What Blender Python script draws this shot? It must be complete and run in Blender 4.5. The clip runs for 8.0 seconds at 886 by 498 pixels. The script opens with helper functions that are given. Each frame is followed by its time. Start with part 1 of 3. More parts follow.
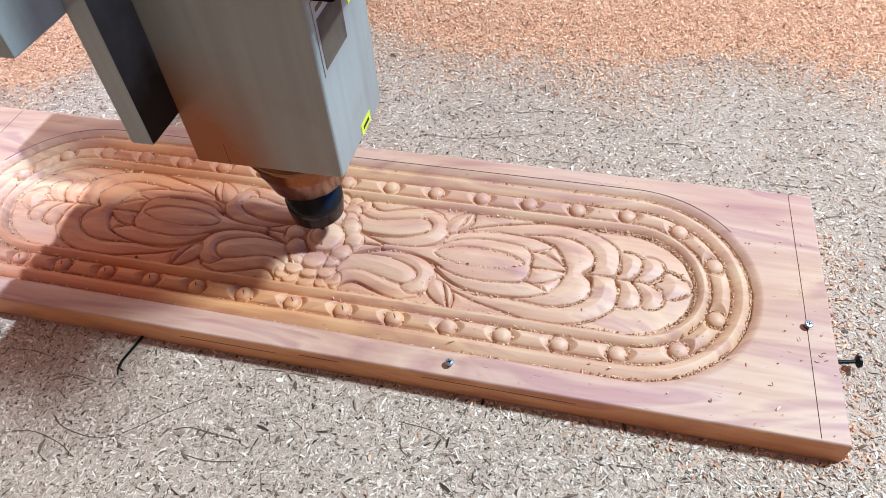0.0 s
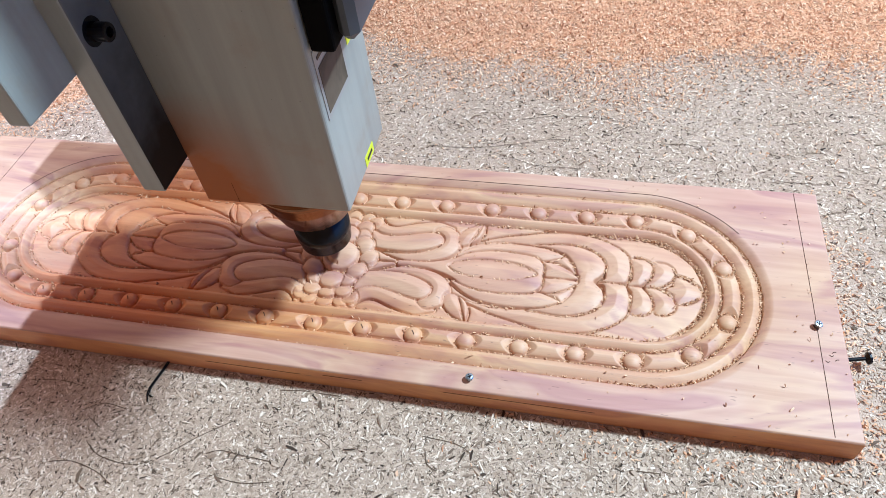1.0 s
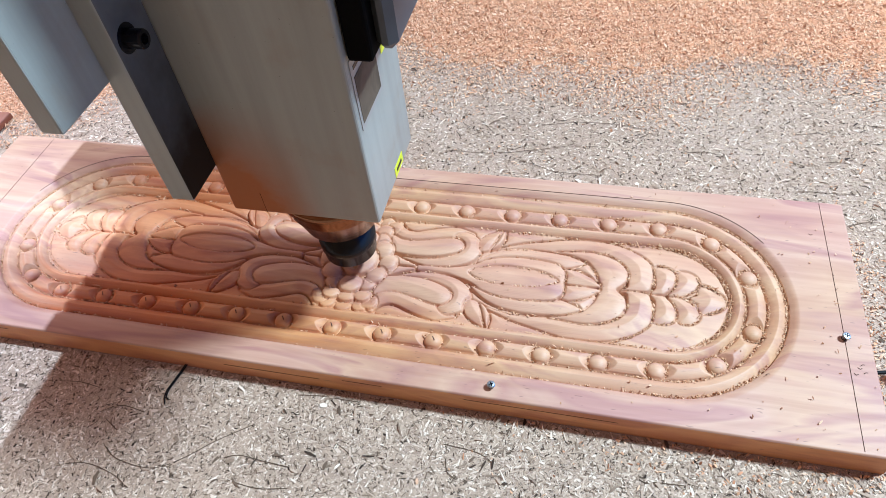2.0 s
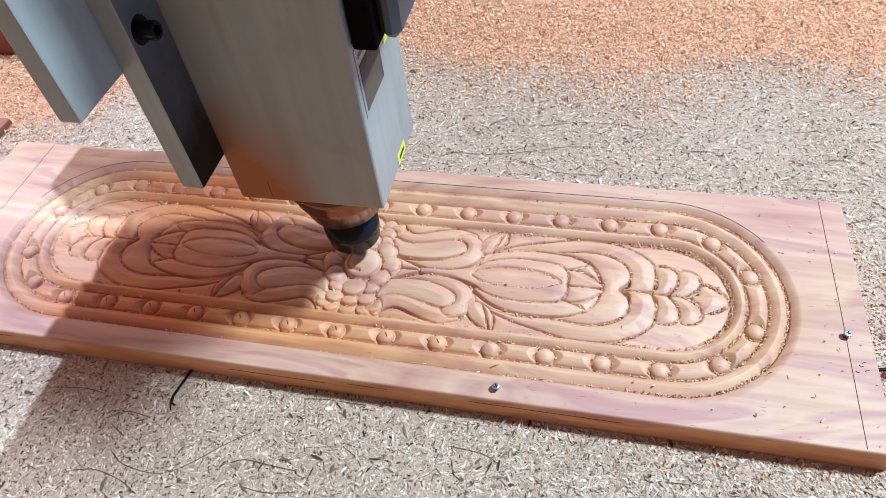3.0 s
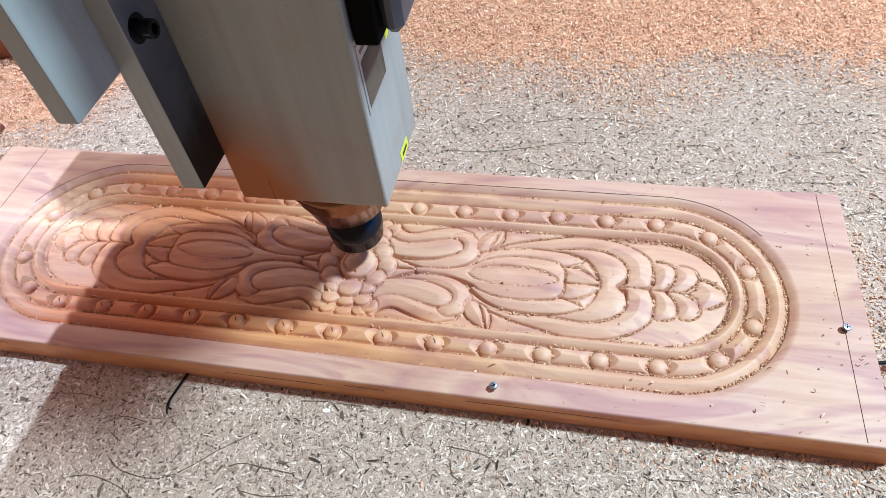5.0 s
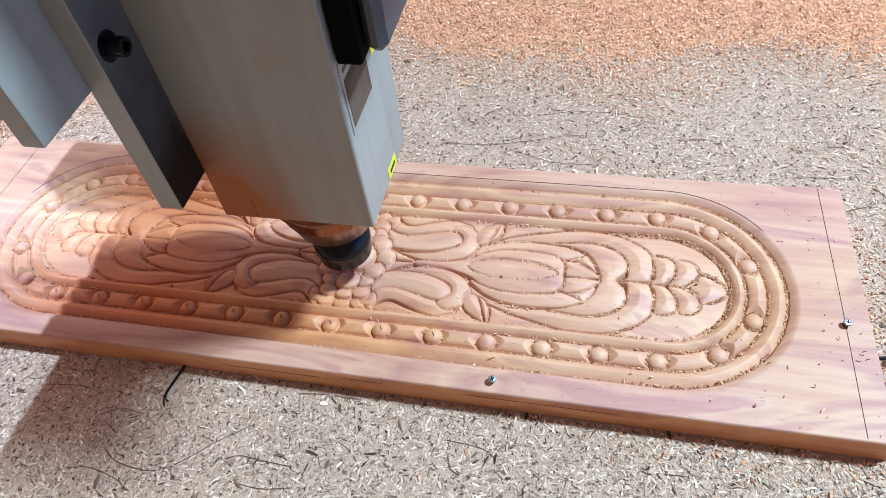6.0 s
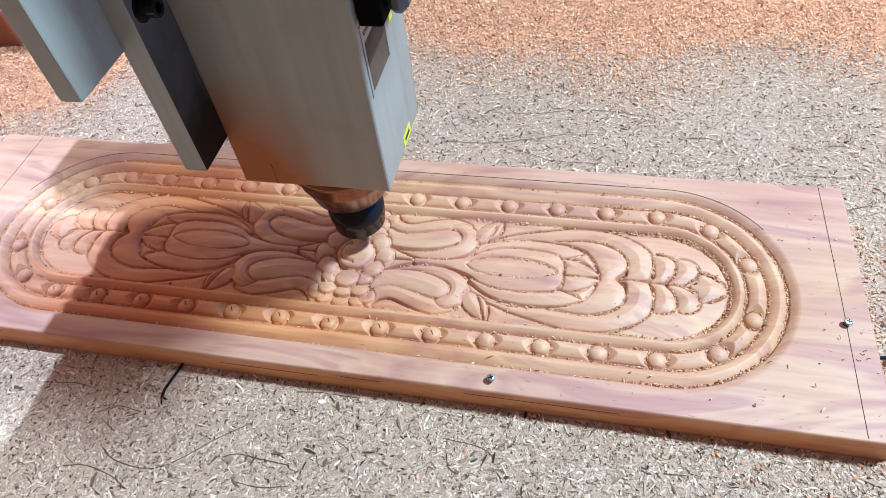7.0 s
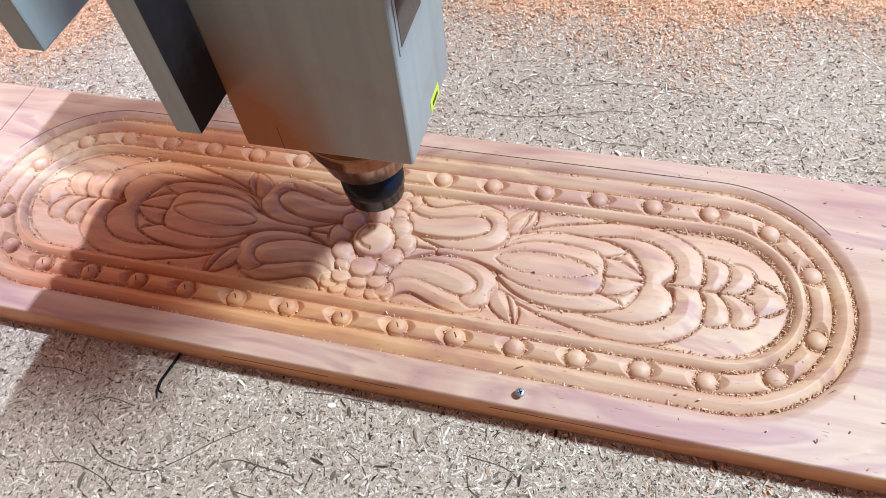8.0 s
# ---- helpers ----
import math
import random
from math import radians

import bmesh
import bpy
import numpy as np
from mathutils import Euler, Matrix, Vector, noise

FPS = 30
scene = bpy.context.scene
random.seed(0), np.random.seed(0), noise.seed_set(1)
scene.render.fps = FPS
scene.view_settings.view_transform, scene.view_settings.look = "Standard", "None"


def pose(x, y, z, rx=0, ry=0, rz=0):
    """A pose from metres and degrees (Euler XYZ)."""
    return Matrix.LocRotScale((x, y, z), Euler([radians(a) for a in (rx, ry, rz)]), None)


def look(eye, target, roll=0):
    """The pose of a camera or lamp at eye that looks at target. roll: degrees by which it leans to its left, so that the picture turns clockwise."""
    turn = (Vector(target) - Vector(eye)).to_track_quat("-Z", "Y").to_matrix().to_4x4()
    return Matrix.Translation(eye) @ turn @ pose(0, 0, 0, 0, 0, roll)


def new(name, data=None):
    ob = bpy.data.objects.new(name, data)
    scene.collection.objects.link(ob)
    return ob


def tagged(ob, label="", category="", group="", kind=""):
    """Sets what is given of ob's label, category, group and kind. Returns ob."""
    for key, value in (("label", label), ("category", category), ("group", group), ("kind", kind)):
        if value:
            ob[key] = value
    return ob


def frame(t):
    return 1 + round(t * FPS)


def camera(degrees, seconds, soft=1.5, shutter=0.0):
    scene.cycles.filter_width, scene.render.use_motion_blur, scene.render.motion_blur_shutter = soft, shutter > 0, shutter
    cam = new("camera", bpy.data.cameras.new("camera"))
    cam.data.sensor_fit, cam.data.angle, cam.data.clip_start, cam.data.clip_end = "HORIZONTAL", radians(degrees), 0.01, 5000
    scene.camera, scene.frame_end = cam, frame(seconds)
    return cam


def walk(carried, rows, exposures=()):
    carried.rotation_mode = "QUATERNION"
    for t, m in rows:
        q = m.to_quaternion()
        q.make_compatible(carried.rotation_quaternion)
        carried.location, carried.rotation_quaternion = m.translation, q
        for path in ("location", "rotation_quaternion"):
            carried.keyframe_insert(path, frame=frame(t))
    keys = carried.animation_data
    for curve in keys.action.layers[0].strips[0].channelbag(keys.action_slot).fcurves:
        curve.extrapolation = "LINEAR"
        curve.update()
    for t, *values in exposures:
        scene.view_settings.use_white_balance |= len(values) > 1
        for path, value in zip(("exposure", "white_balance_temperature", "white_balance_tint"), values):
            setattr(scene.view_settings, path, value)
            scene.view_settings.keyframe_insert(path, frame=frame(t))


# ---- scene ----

# metres; the spoilboard's top is z = 0, the panel lies along x
cam = camera(66.06, 8.0, soft=0.5)
PATH = [
    (0, (0.2015, -0.3388, 0.4219), (-0.1792, 0.9334, -1.0736), -4.73),
    (0.2, (0.1993, -0.3268, 0.4387), (-0.1839, 0.8988, -1.0947), -6.15),
    (0.3, (0.2014, -0.3273, 0.4405), (-0.2002, 0.9081, -1.0802), -6.77),
    (0.5, (0.2016, -0.3341, 0.4393), (-0.1868, 0.9367, -1.0555), -6.79),
    (0.7, (0.2036, -0.3323, 0.4438), (-0.1954, 0.9369, -1.0495), -7.08),
    (0.9, (0.1971, -0.3308, 0.4458), (-0.1914, 0.9141, -1.0705), -7.70),
    (1, (0.1938, -0.3303, 0.4458), (-0.1938, 0.9076, -1.0765), -7.90),
    (1.2, (0.1897, -0.3287, 0.4479), (-0.2288, 0.9161, -1.0605), -8.86),
    (1.5, (0.1820, -0.3300, 0.4422), (-0.2210, 0.9154, -1.0699), -7.61),
    (1.7, (0.1820, -0.3300, 0.4422), (-0.2235, 0.9176, -1.0675), -7.40),
    (2.8, (0.1765, -0.3292, 0.4483), (-0.2244, 0.9137, -1.0664), -8.46),
    (3, (0.1765, -0.3292, 0.4483), (-0.2184, 0.9135, -1.0682), -7.99),
    (3.5, (0.1765, -0.3256, 0.4482), (-0.2149, 0.9152, -1.0707), -8.09),
    (4, (0.1793, -0.3273, 0.4489), (-0.2216, 0.9135, -1.0676), -8.49),
    (4.5, (0.1792, -0.3253, 0.4472), (-0.2162, 0.9061, -1.0784), -8.75),
    (4.7, (0.1792, -0.3253, 0.4472), (-0.2163, 0.9103, -1.0749), -9.01),
    (5.8, (0.1792, -0.3245, 0.4429), (-0.2130, 0.9098, -1.0811), -8.65),
    (6, (0.1792, -0.3245, 0.4429), (-0.2135, 0.9004, -1.0885), -8.69),
    (6.5, (0.1787, -0.3245, 0.4413), (-0.2130, 0.9010, -1.0899), -8.49),
    (7, (0.1800, -0.3242, 0.4403), (-0.2142, 0.9005, -1.0909), -8.60),
    (7.5, (0.1805, -0.3236, 0.4438), (-0.2421, 0.9001, -1.0806), -9.67),
    (7.7, (0.1841, -0.3292, 0.4473), (-0.2894, 0.8812, -1.0727), -9.51),
    (7.8, (0.1494, -0.2722, 0.4199), (-0.2589, 0.8257, -1.2012), -7.76),
    (8, (0.1522, -0.2711, 0.4193), (-0.2447, 0.8288, -1.2033), -7.63),
]
walk(cam, [(t, look(eye, target, roll)) for t, eye, target, roll in PATH], exposures=[(0, 1.17), (8, 1.17)])

# ---- light: a high sun from the panel's far end, open sky, and a stand-in floodlight behind on the other side ----
SUN = Vector((-0.36, 0.25, 1.0)).normalized()
FLOOD = Vector((0.70, 0.24, 1.0)).normalized() * 2.7
world = bpy.data.worlds.new("world")
scene.world = world
world.use_nodes = True
wn = world.node_tree
sky = wn.nodes.new("ShaderNodeTexSky")
sky.sky_type, sky.sun_disc = "NISHITA", False
sky.sun_elevation = math.asin(SUN.z)
sky.sun_rotation = math.atan2(SUN.x, SUN.y)
haze = wn.nodes.new("ShaderNodeMix")           # warm haze on the sun's side, clear sky opposite
haze.data_type, haze.blend_type = "RGBA", "MULTIPLY"
haze.inputs[0].default_value = 1.0
side = wn.nodes.new("ShaderNodeVectorMath")
side.operation = "DOT_PRODUCT"
side.inputs[1].default_value = (-0.41, 0.285, 0.0)     # towards the sun's side
wn.links.new(wn.nodes.new("ShaderNodeTexCoord").outputs["Generated"], side.inputs[0])
lift = wn.nodes.new("ShaderNodeMath")
lift.operation = "ADD"
lift.inputs[1].default_value = 0.5
wn.links.new(side.outputs["Value"], lift.inputs[0])
tint = wn.nodes.new("ShaderNodeValToRGB")
tint.color_ramp.elements[0].position, tint.color_ramp.elements[0].color = 0.1, (0.15, 0.50, 1.22, 1.0)
tint.color_ramp.elements[1].position, tint.color_ramp.elements[1].color = 0.9, (1.45, 0.80, 0.44, 1.0)
wn.links.new(lift.outputs[0], tint.inputs[0])
wn.links.new(tint.outputs[0], haze.inputs[7])
wn.links.new(sky.outputs[0], haze.inputs[6])
wn.links.new(haze.outputs[2], wn.nodes["Background"].inputs[0])
wn.nodes["Background"].inputs[1].default_value = 0.116
sun = new("sun", bpy.data.lights.new("sun", "SUN"))
sun.data.energy, sun.data.angle, sun.data.color = 1.95, radians(0.5), (0.68, 0.97, 1.34)
sun.matrix_world = look(SUN * 4, (0, 0, 0))
# stand-in for an unseen second source that the soft shadows imply
flood = new("flood_light", bpy.data.lights.new("flood_light", "AREA"))
flood.data.shape, flood.data.size, flood.data.energy, flood.data.color = "DISK", 0.28, 58.5, (0.655, 0.925, 1.18)
flood.matrix_world = look(FLOOD, (0, 0, 0))


# ---- materials ----
class Mat:
    """A small node-graph helper round one Principled material."""

    def __init__(self, name, rough=0.6, metal=0.0, spec=0.5):
        self.m = bpy.data.materials.new(name)
        self.m.use_nodes = True
        self.t = self.m.node_tree
        self.b = self.t.nodes["Principled BSDF"]
        self.b.inputs["Roughness"].default_value = rough
        self.b.inputs["Metallic"].default_value = metal
        self.b.inputs["Specular IOR Level"].default_value = spec

    def n(self, kind, **props):
        node = self.t.nodes.new(kind)
        for k, v in props.items():
            if k in node.inputs:
                node.inputs[k].default_value = v
        return node

    def link(self, a, b):
        self.t.links.new(a, b)

    def coords(self, scale=(1, 1, 1), turn=(0, 0, 0)):
        tc, mp = self.n("ShaderNodeTexCoord"), self.n("ShaderNodeMapping")
        mp.inputs["Scale"].default_value = scale
        mp.inputs["Rotation"].default_value = turn
        self.link(tc.outputs["Object"], mp.inputs["Vector"])
        return mp.outputs[0]

    def noise(self, vec, scale, detail=4.0, rough=0.55, distortion=0.0):
        nd = self.n("ShaderNodeTexNoise", Scale=scale, Detail=detail, Roughness=rough, Distortion=distortion)
        self.link(vec, nd.inputs["Vector"])
        return nd.outputs[0]

    def ramp(self, fac, stops):
        rp = self.n("ShaderNodeValToRGB")
        el = rp.color_ramp.elements
        while len(el) < len(stops):
            el.new(0.5)
        for e, (p, c) in zip(el, stops):
            e.position, e.color = p, (*c, 1.0)
        self.link(fac, rp.inputs[0])
        return rp.outputs[0]

    def mix(self, fac, a, b, mode="MIX"):
        mx = self.n("ShaderNodeMix")
        mx.data_type, mx.blend_type = "RGBA", mode
        for slot, v in ((0, fac), (6, a), (7, b)):
            if isinstance(v, (int, float)):
                mx.inputs[slot].default_value = v
            elif isinstance(v, tuple):
                mx.inputs[slot].default_value = (*v, 1.0)
            else:
                self.link(v, mx.inputs[slot])
        return mx.outputs[2]

    def colour(self, c):
        if isinstance(c, tuple):
            self.b.inputs["Base Color"].default_value = (*c, 1.0)
        else:
            self.link(c, self.b.inputs["Base Color"])
        return self

    def rough(self, fac, lo, hi):
        mr = self.n("ShaderNodeMapRange")
        mr.inputs[3].default_value, mr.inputs[4].default_value = lo, hi
        self.link(fac, mr.inputs[0])
        self.link(mr.outputs[0], self.b.inputs["Roughness"])
        return self

    def bump(self, fac, strength=0.3, distance=0.001):
        bp = self.n("ShaderNodeBump", Strength=strength, Distance=distance)
        self.link(fac, bp.inputs["Height"])
        self.link(bp.outputs[0], self.b.inputs["Normal"])
        return self


def make_panel_wood(name, cast, gold_and_shade=False):
    m = Mat(name, 0.5, 0, 0.4)
    band = m.noise(m.coords((2.6, 12, 12), (0, 0, radians(-13))), 1.6, 3, 0.5, 2.2)
    streak = m.noise(m.coords((2.0, 40, 40), (0, 0, radians(2))), 1.5, 3, 0.6, 0.8)
    fine = m.noise(m.coords((9, 260, 260)), 1.0, 5, 0.6, 0.2)
    blot = m.noise(m.coords((4, 7, 7)), 1.2, 3, 0.5, 0.6)
    base = m.ramp(band, [(0.28, (0.54, 0.245, 0.18)), (0.42, (0.70, 0.36, 0.22)), (0.55, (0.78, 0.44, 0.265)), (0.64, (0.62, 0.295, 0.205)), (0.73, (0.72, 0.375, 0.245))])
    tint = m.ramp(blot, [(0.35, (0.97, 0.90, 0.93)), (0.55, (1, 1, 1)), (0.7, (1.0, 0.99, 0.88))])
    c = m.mix(1.0, base, tint, "MULTIPLY")
    c = m.mix(0.5, c, m.ramp(streak, [(0.36, (0.82, 0.72, 0.68)), (0.52, (1, 1, 1))]), "MULTIPLY")
    c = m.mix(0.2, c, m.ramp(fine, [(0.35, (0.72, 0.6, 0.52)), (0.6, (1, 1, 1))]), "MULTIPLY")
    c = m.mix(1.0, c, cast, "MULTIPLY")
    dash = m.noise(m.coords((150, 700, 700)), 1.0, 1, 0.4)      # small torn specks along the grain
    patch = m.noise(m.coords((9, 14, 14)), 1.0, 2, 0.5)
    c = m.mix(m.mix(1.0, m.ramp(dash, [(0.22, (0.6, 0.6, 0.6)), (0.27, (0, 0, 0))]), m.ramp(patch, [(0.45, (0, 0, 0)), (0.6, (1, 1, 1))]), "MULTIPLY"), c, (0.20, 0.10, 0.07))
    if gold_and_shade:                                      # golden sapwood along both sides, redder shade painted mid-length, both fading along the board
        sep, off = m.n("ShaderNodeSeparateXYZ"), m.n("ShaderNodeVectorMath")
        sway = m.n("ShaderNodeTexNoise", Scale=5.0, Detail=3.0)
        off.operation = "MULTIPLY_ADD"
        off.inputs[1].default_value = (0.16, 0.022, 0.0)
        m.link(sway.outputs[1], off.inputs[0])
        m.link(m.coords(), off.inputs[2])
        m.link(off.outputs[0], sep.inputs[0])
        lane, far = m.n("ShaderNodeMapRange"), m.n("ShaderNodeMapRange")
        for k, (a, b) in enumerate(((-0.099, 0.32), (0.121, -0.40)), 1):
            lane.inputs[k].default_value, far.inputs[k].default_value = a, b
        m.link(sep.outputs[1], lane.inputs[0])
        m.link(sep.outputs[0], far.inputs[0])
        gold = m.ramp(lane.outputs[0], [(0.06, (1.0, 0.97, 0.95)), (0.13, (1.0, 0.76, 0.46)), (0.28, (1.0, 0.80, 0.53)), (0.37, (1.0, 0.97, 0.94)), (0.60, (1.0, 0.97, 0.94)), (0.74, (1.0, 0.92, 0.74)), (0.9, (1.0, 0.95, 0.84))])
        # gold paled at the far end, imitating its sunlit look
        c = m.mix(m.ramp(far.outputs[0], [(0.1, (0.1, 0.1, 0.1)), (0.38, (1, 1, 1)), (0.56, (1, 1, 1)), (0.72, (0.1, 0.1, 0.1))]), c, m.mix(1.0, c, gold, "MULTIPLY"))
        # red tint put into the colour over the length in shadow
        c = m.mix(m.ramp(far.outputs[0], [(0.42, (0, 0, 0)), (0.53, (1, 1, 1)), (0.63, (1, 1, 1)), (0.74, (0, 0, 0))]), c, m.mix(1.0, c, (1.0, 0.72, 0.57), "MULTIPLY"))
    m.colour(c).rough(fine, 0.45, 0.62).bump(fine, 0.25, 0.0004)
    return m.m


def make_particle_board():
    m = Mat("particle_board", 0.85, 0, 0.25)
    v = m.coords()
    big = m.noise(v, 7, 3)
    grit = m.noise(v, 900, 3, 0.7)
    c = m.ramp(grit, [(0.3, (0.31, 0.205, 0.15)), (0.5, (0.51, 0.36, 0.27)), (0.68, (0.68, 0.51, 0.40))])
    c = m.mix(0.45, c, m.ramp(big, [(0.35, (0.8, 0.7, 0.62)), (0.62, (1, 1, 1))]), "MULTIPLY")
    m.colour(c).bump(grit, 0.7, 0.0008)
    return m.m


def make_flakes(name, stops, rough=0.8):
    m = Mat(name, rough, 0, 0.3)
    g = m.n("ShaderNodeNewGeometry")
    c = m.ramp(g.outputs["Random Per Island"], stops)
    f = m.noise(m.coords(), 1400, 2)
    c = m.mix(0.3, c, m.ramp(f, [(0.35, (0.7, 0.62, 0.55)), (0.6, (1, 1, 1))]), "MULTIPLY")
    m.colour(c)
    return m.m


def make_plain(name, c, rough=0.5, metal=0.0, spec=0.5, grain=300.0, amount=0.25, strength=0.08, smear=2.5):
    m = Mat(name, rough, metal, spec)
    v = m.coords()
    g, s = m.noise(v, grain, 3), m.noise(v, 4.0 * smear, 4, 0.6, 0.4)
    lo = tuple(k * (1 - amount) for k in c)
    hi = tuple(min(1, k * (1 + amount * 0.6)) for k in c)
    col = m.ramp(s, [(0.35, lo), (0.55, c), (0.75, hi)])
    m.colour(col).rough(s, max(0.05, rough - 0.08), min(1, rough + 0.1)).bump(g, strength, 0.0003)
    return m.m


def make_machine_paint(name, bounce=0.0):
    m = Mat(name, 0.38, 0, 0.5)
    v = m.coords()
    streak = m.noise(m.coords((60, 60, 3)), 1.0, 4, 0.6)
    dust = m.noise(v, 22, 5, 0.65)
    spot = m.noise(v, 420, 2, 0.5)
    c = m.ramp(streak, [(0.3, (0.27, 0.28, 0.25)), (0.7, (0.35, 0.365, 0.325))])
    c = m.mix(m.ramp(dust, [(0.55, (0, 0, 0)), (0.8, (0.5, 0.5, 0.5))]), c, (0.30, 0.23, 0.16))
    c = m.mix(m.ramp(spot, [(0.2, (0.5, 0.5, 0.5)), (0.24, (0, 0, 0))]), c, (0.06, 0.05, 0.05))
    if bounce:                                       # orange bounce off the wood painted in as colour, with some sawdust film
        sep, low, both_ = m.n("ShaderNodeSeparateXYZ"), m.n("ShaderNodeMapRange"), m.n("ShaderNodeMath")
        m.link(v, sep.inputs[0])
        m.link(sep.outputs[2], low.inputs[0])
        for k, val in ((1, 0.100), (2, 0.19), (3, 2.2 * bounce), (4, 0.0)):
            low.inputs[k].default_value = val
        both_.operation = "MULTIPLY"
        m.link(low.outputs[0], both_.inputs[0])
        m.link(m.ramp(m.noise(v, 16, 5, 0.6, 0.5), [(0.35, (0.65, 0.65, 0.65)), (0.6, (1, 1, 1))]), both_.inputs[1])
        leftward, bounce_mix = m.n("ShaderNodeMapRange"), m.n("ShaderNodeMath")
        m.link(sep.outputs[0], leftward.inputs[0])
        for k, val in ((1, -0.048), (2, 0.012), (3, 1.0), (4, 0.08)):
            leftward.inputs[k].default_value = val
        bounce_mix.operation = "MULTIPLY"
        m.link(both_.outputs[0], bounce_mix.inputs[0])
        m.link(leftward.outputs[0], bounce_mix.inputs[1])
        c = m.mix(bounce_mix.outputs[0], c, (0.37, 0.105, 0.02))
    m.colour(c).rough(dust, 0.3, 0.55).bump(m.noise(v, 800, 2), 0.06, 0.0002)
    return m.m


def make_dark_side_paint():
    m = Mat("dark_side_paint", 0.5, 0, 0.3)
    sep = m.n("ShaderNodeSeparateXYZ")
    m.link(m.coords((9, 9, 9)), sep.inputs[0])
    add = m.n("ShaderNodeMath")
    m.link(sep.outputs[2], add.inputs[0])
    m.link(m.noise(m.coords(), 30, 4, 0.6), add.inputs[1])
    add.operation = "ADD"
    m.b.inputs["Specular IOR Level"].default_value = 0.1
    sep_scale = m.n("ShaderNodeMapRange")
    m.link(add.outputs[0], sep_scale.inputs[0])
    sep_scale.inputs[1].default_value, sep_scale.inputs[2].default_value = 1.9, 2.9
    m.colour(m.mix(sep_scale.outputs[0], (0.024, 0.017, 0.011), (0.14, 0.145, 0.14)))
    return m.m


WOOD = make_panel_wood("pine_wood", (0.775, 0.815, 0.94))
SAWN = make_panel_wood("sawn_pine_edge", (1.0, 0.86, 0.64))
FRESH = make_panel_wood("fresh_cut_pine", (0.87, 0.932, 0.97), True)
BOARD = make_particle_board()
PALE = make_flakes("pale_flakes", [(0.0, (0.035, 0.02, 0.012)), (0.10, (0.19, 0.122, 0.08)), (0.25, (0.45, 0.312, 0.218)), (0.76, (0.60, 0.43, 0.312)), (0.93, (0.80, 0.62, 0.475)), (1.0, (0.93, 0.78, 0.63))])
DUST = make_flakes("orange_sawdust", [(0.0, (0.26, 0.09, 0.04)), (0.12, (0.62, 0.28, 0.15)), (0.5, (0.82, 0.44, 0.25)), (1.0, (0.92, 0.62, 0.42))])
CRUMB = make_flakes("wood_crumbs", [(0.0, (0.30, 0.12, 0.06)), (0.3, (0.58, 0.29, 0.15)), (1.0, (0.82, 0.52, 0.32))])
PAINT = make_machine_paint("machine_paint")
DUSTY_BOUNCE_PAINT = make_machine_paint("dusty_bounce_paint", 0.9)
DARK_SIDE = make_dark_side_paint()
STEEL = make_plain("turned_steel", (0.25, 0.12, 0.065), 0.18, 1.0, grain=900, amount=0.15)
BLACK = make_plain("blackened_steel", (0.008, 0.008, 0.010), 0.2, 0.0, 0.22, grain=700, amount=0.3)
PLASTIC = make_plain("black_plastic", (0.003, 0.003, 0.003), 0.9, 0, 0.08, grain=900)
COVER = make_plain("dark_cover", (0.075, 0.09, 0.105), 0.45, 0, 0.4, grain=700)
ZINC = make_plain("zinc_screw", (0.55, 0.62, 0.68), 0.3, 1.0, grain=900)
GUNMETAL = make_plain("dark_screw", (0.42, 0.44, 0.46), 0.35, 1.0, grain=900)
INK = make_plain("dark_ink", (0.09, 0.05, 0.035), 0.95, 0, 0.05)
CUT = make_plain("cut_groove", (0.13, 0.085, 0.055), 0.9, 0, 0.2)
WIREM = make_plain("black_wire", (0.006, 0.005, 0.005), 0.7, 0, 0.2)
YELLOW = make_plain("yellow_sticker", (0.72, 0.74, 0.03), 0.4, amount=0.1)
WHITE = make_plain("white_label", (0.34, 0.32, 0.29), 0.4, amount=0.1)
SLATE = make_plain("dark_label_window", (0.15, 0.11, 0.075), 0.8, 0, 0.15, amount=0.4, grain=500, smear=9)
REDWOOD = make_plain("red_brown_wood", (0.30, 0.09, 0.045), 0.6, amount=0.3)
CONCRETE = make_plain("concrete", (0.30, 0.28, 0.26), 0.9, amount=0.2, grain=60)
TIMBER = make_plain("dark_timber", (0.27, 0.135, 0.055), 0.8, amount=0.3, grain=60)
PLASTER = make_plain("warm_plaster", (0.58, 0.42, 0.29), 0.9, amount=0.15, grain=80)


# ---- mesh helpers ----
def smooth(me, on=True):
    me.polygons.foreach_set("use_smooth", [on] * len(me.polygons))


def part(name, bm, material, parent=None, label="", soft=False):
    me = bpy.data.meshes.new(name)
    bm.to_mesh(me)
    bm.free()
    me.materials.append(material)
    if soft:
        smooth(me)
    ob = new(name, me)
    if parent:
        ob.parent = parent
    if label:
        tagged(ob, label)
    return ob


def box(x0, x1, y0, y1, z0, z1, bevel=0.0, seg=2):
    bm = bmesh.new()
    bmesh.ops.create_cube(bm, size=1)
    for v in bm.verts:
        v.co = Vector(((x0 + x1) / 2 + v.co.x * (x1 - x0), (y0 + y1) / 2 + v.co.y * (y1 - y0), (z0 + z1) / 2 + v.co.z * (z1 - z0)))
    if bevel:
        bmesh.ops.bevel(bm, geom=bm.edges[:], offset=bevel, segments=seg, profile=0.5, affect="EDGES")
    return bm


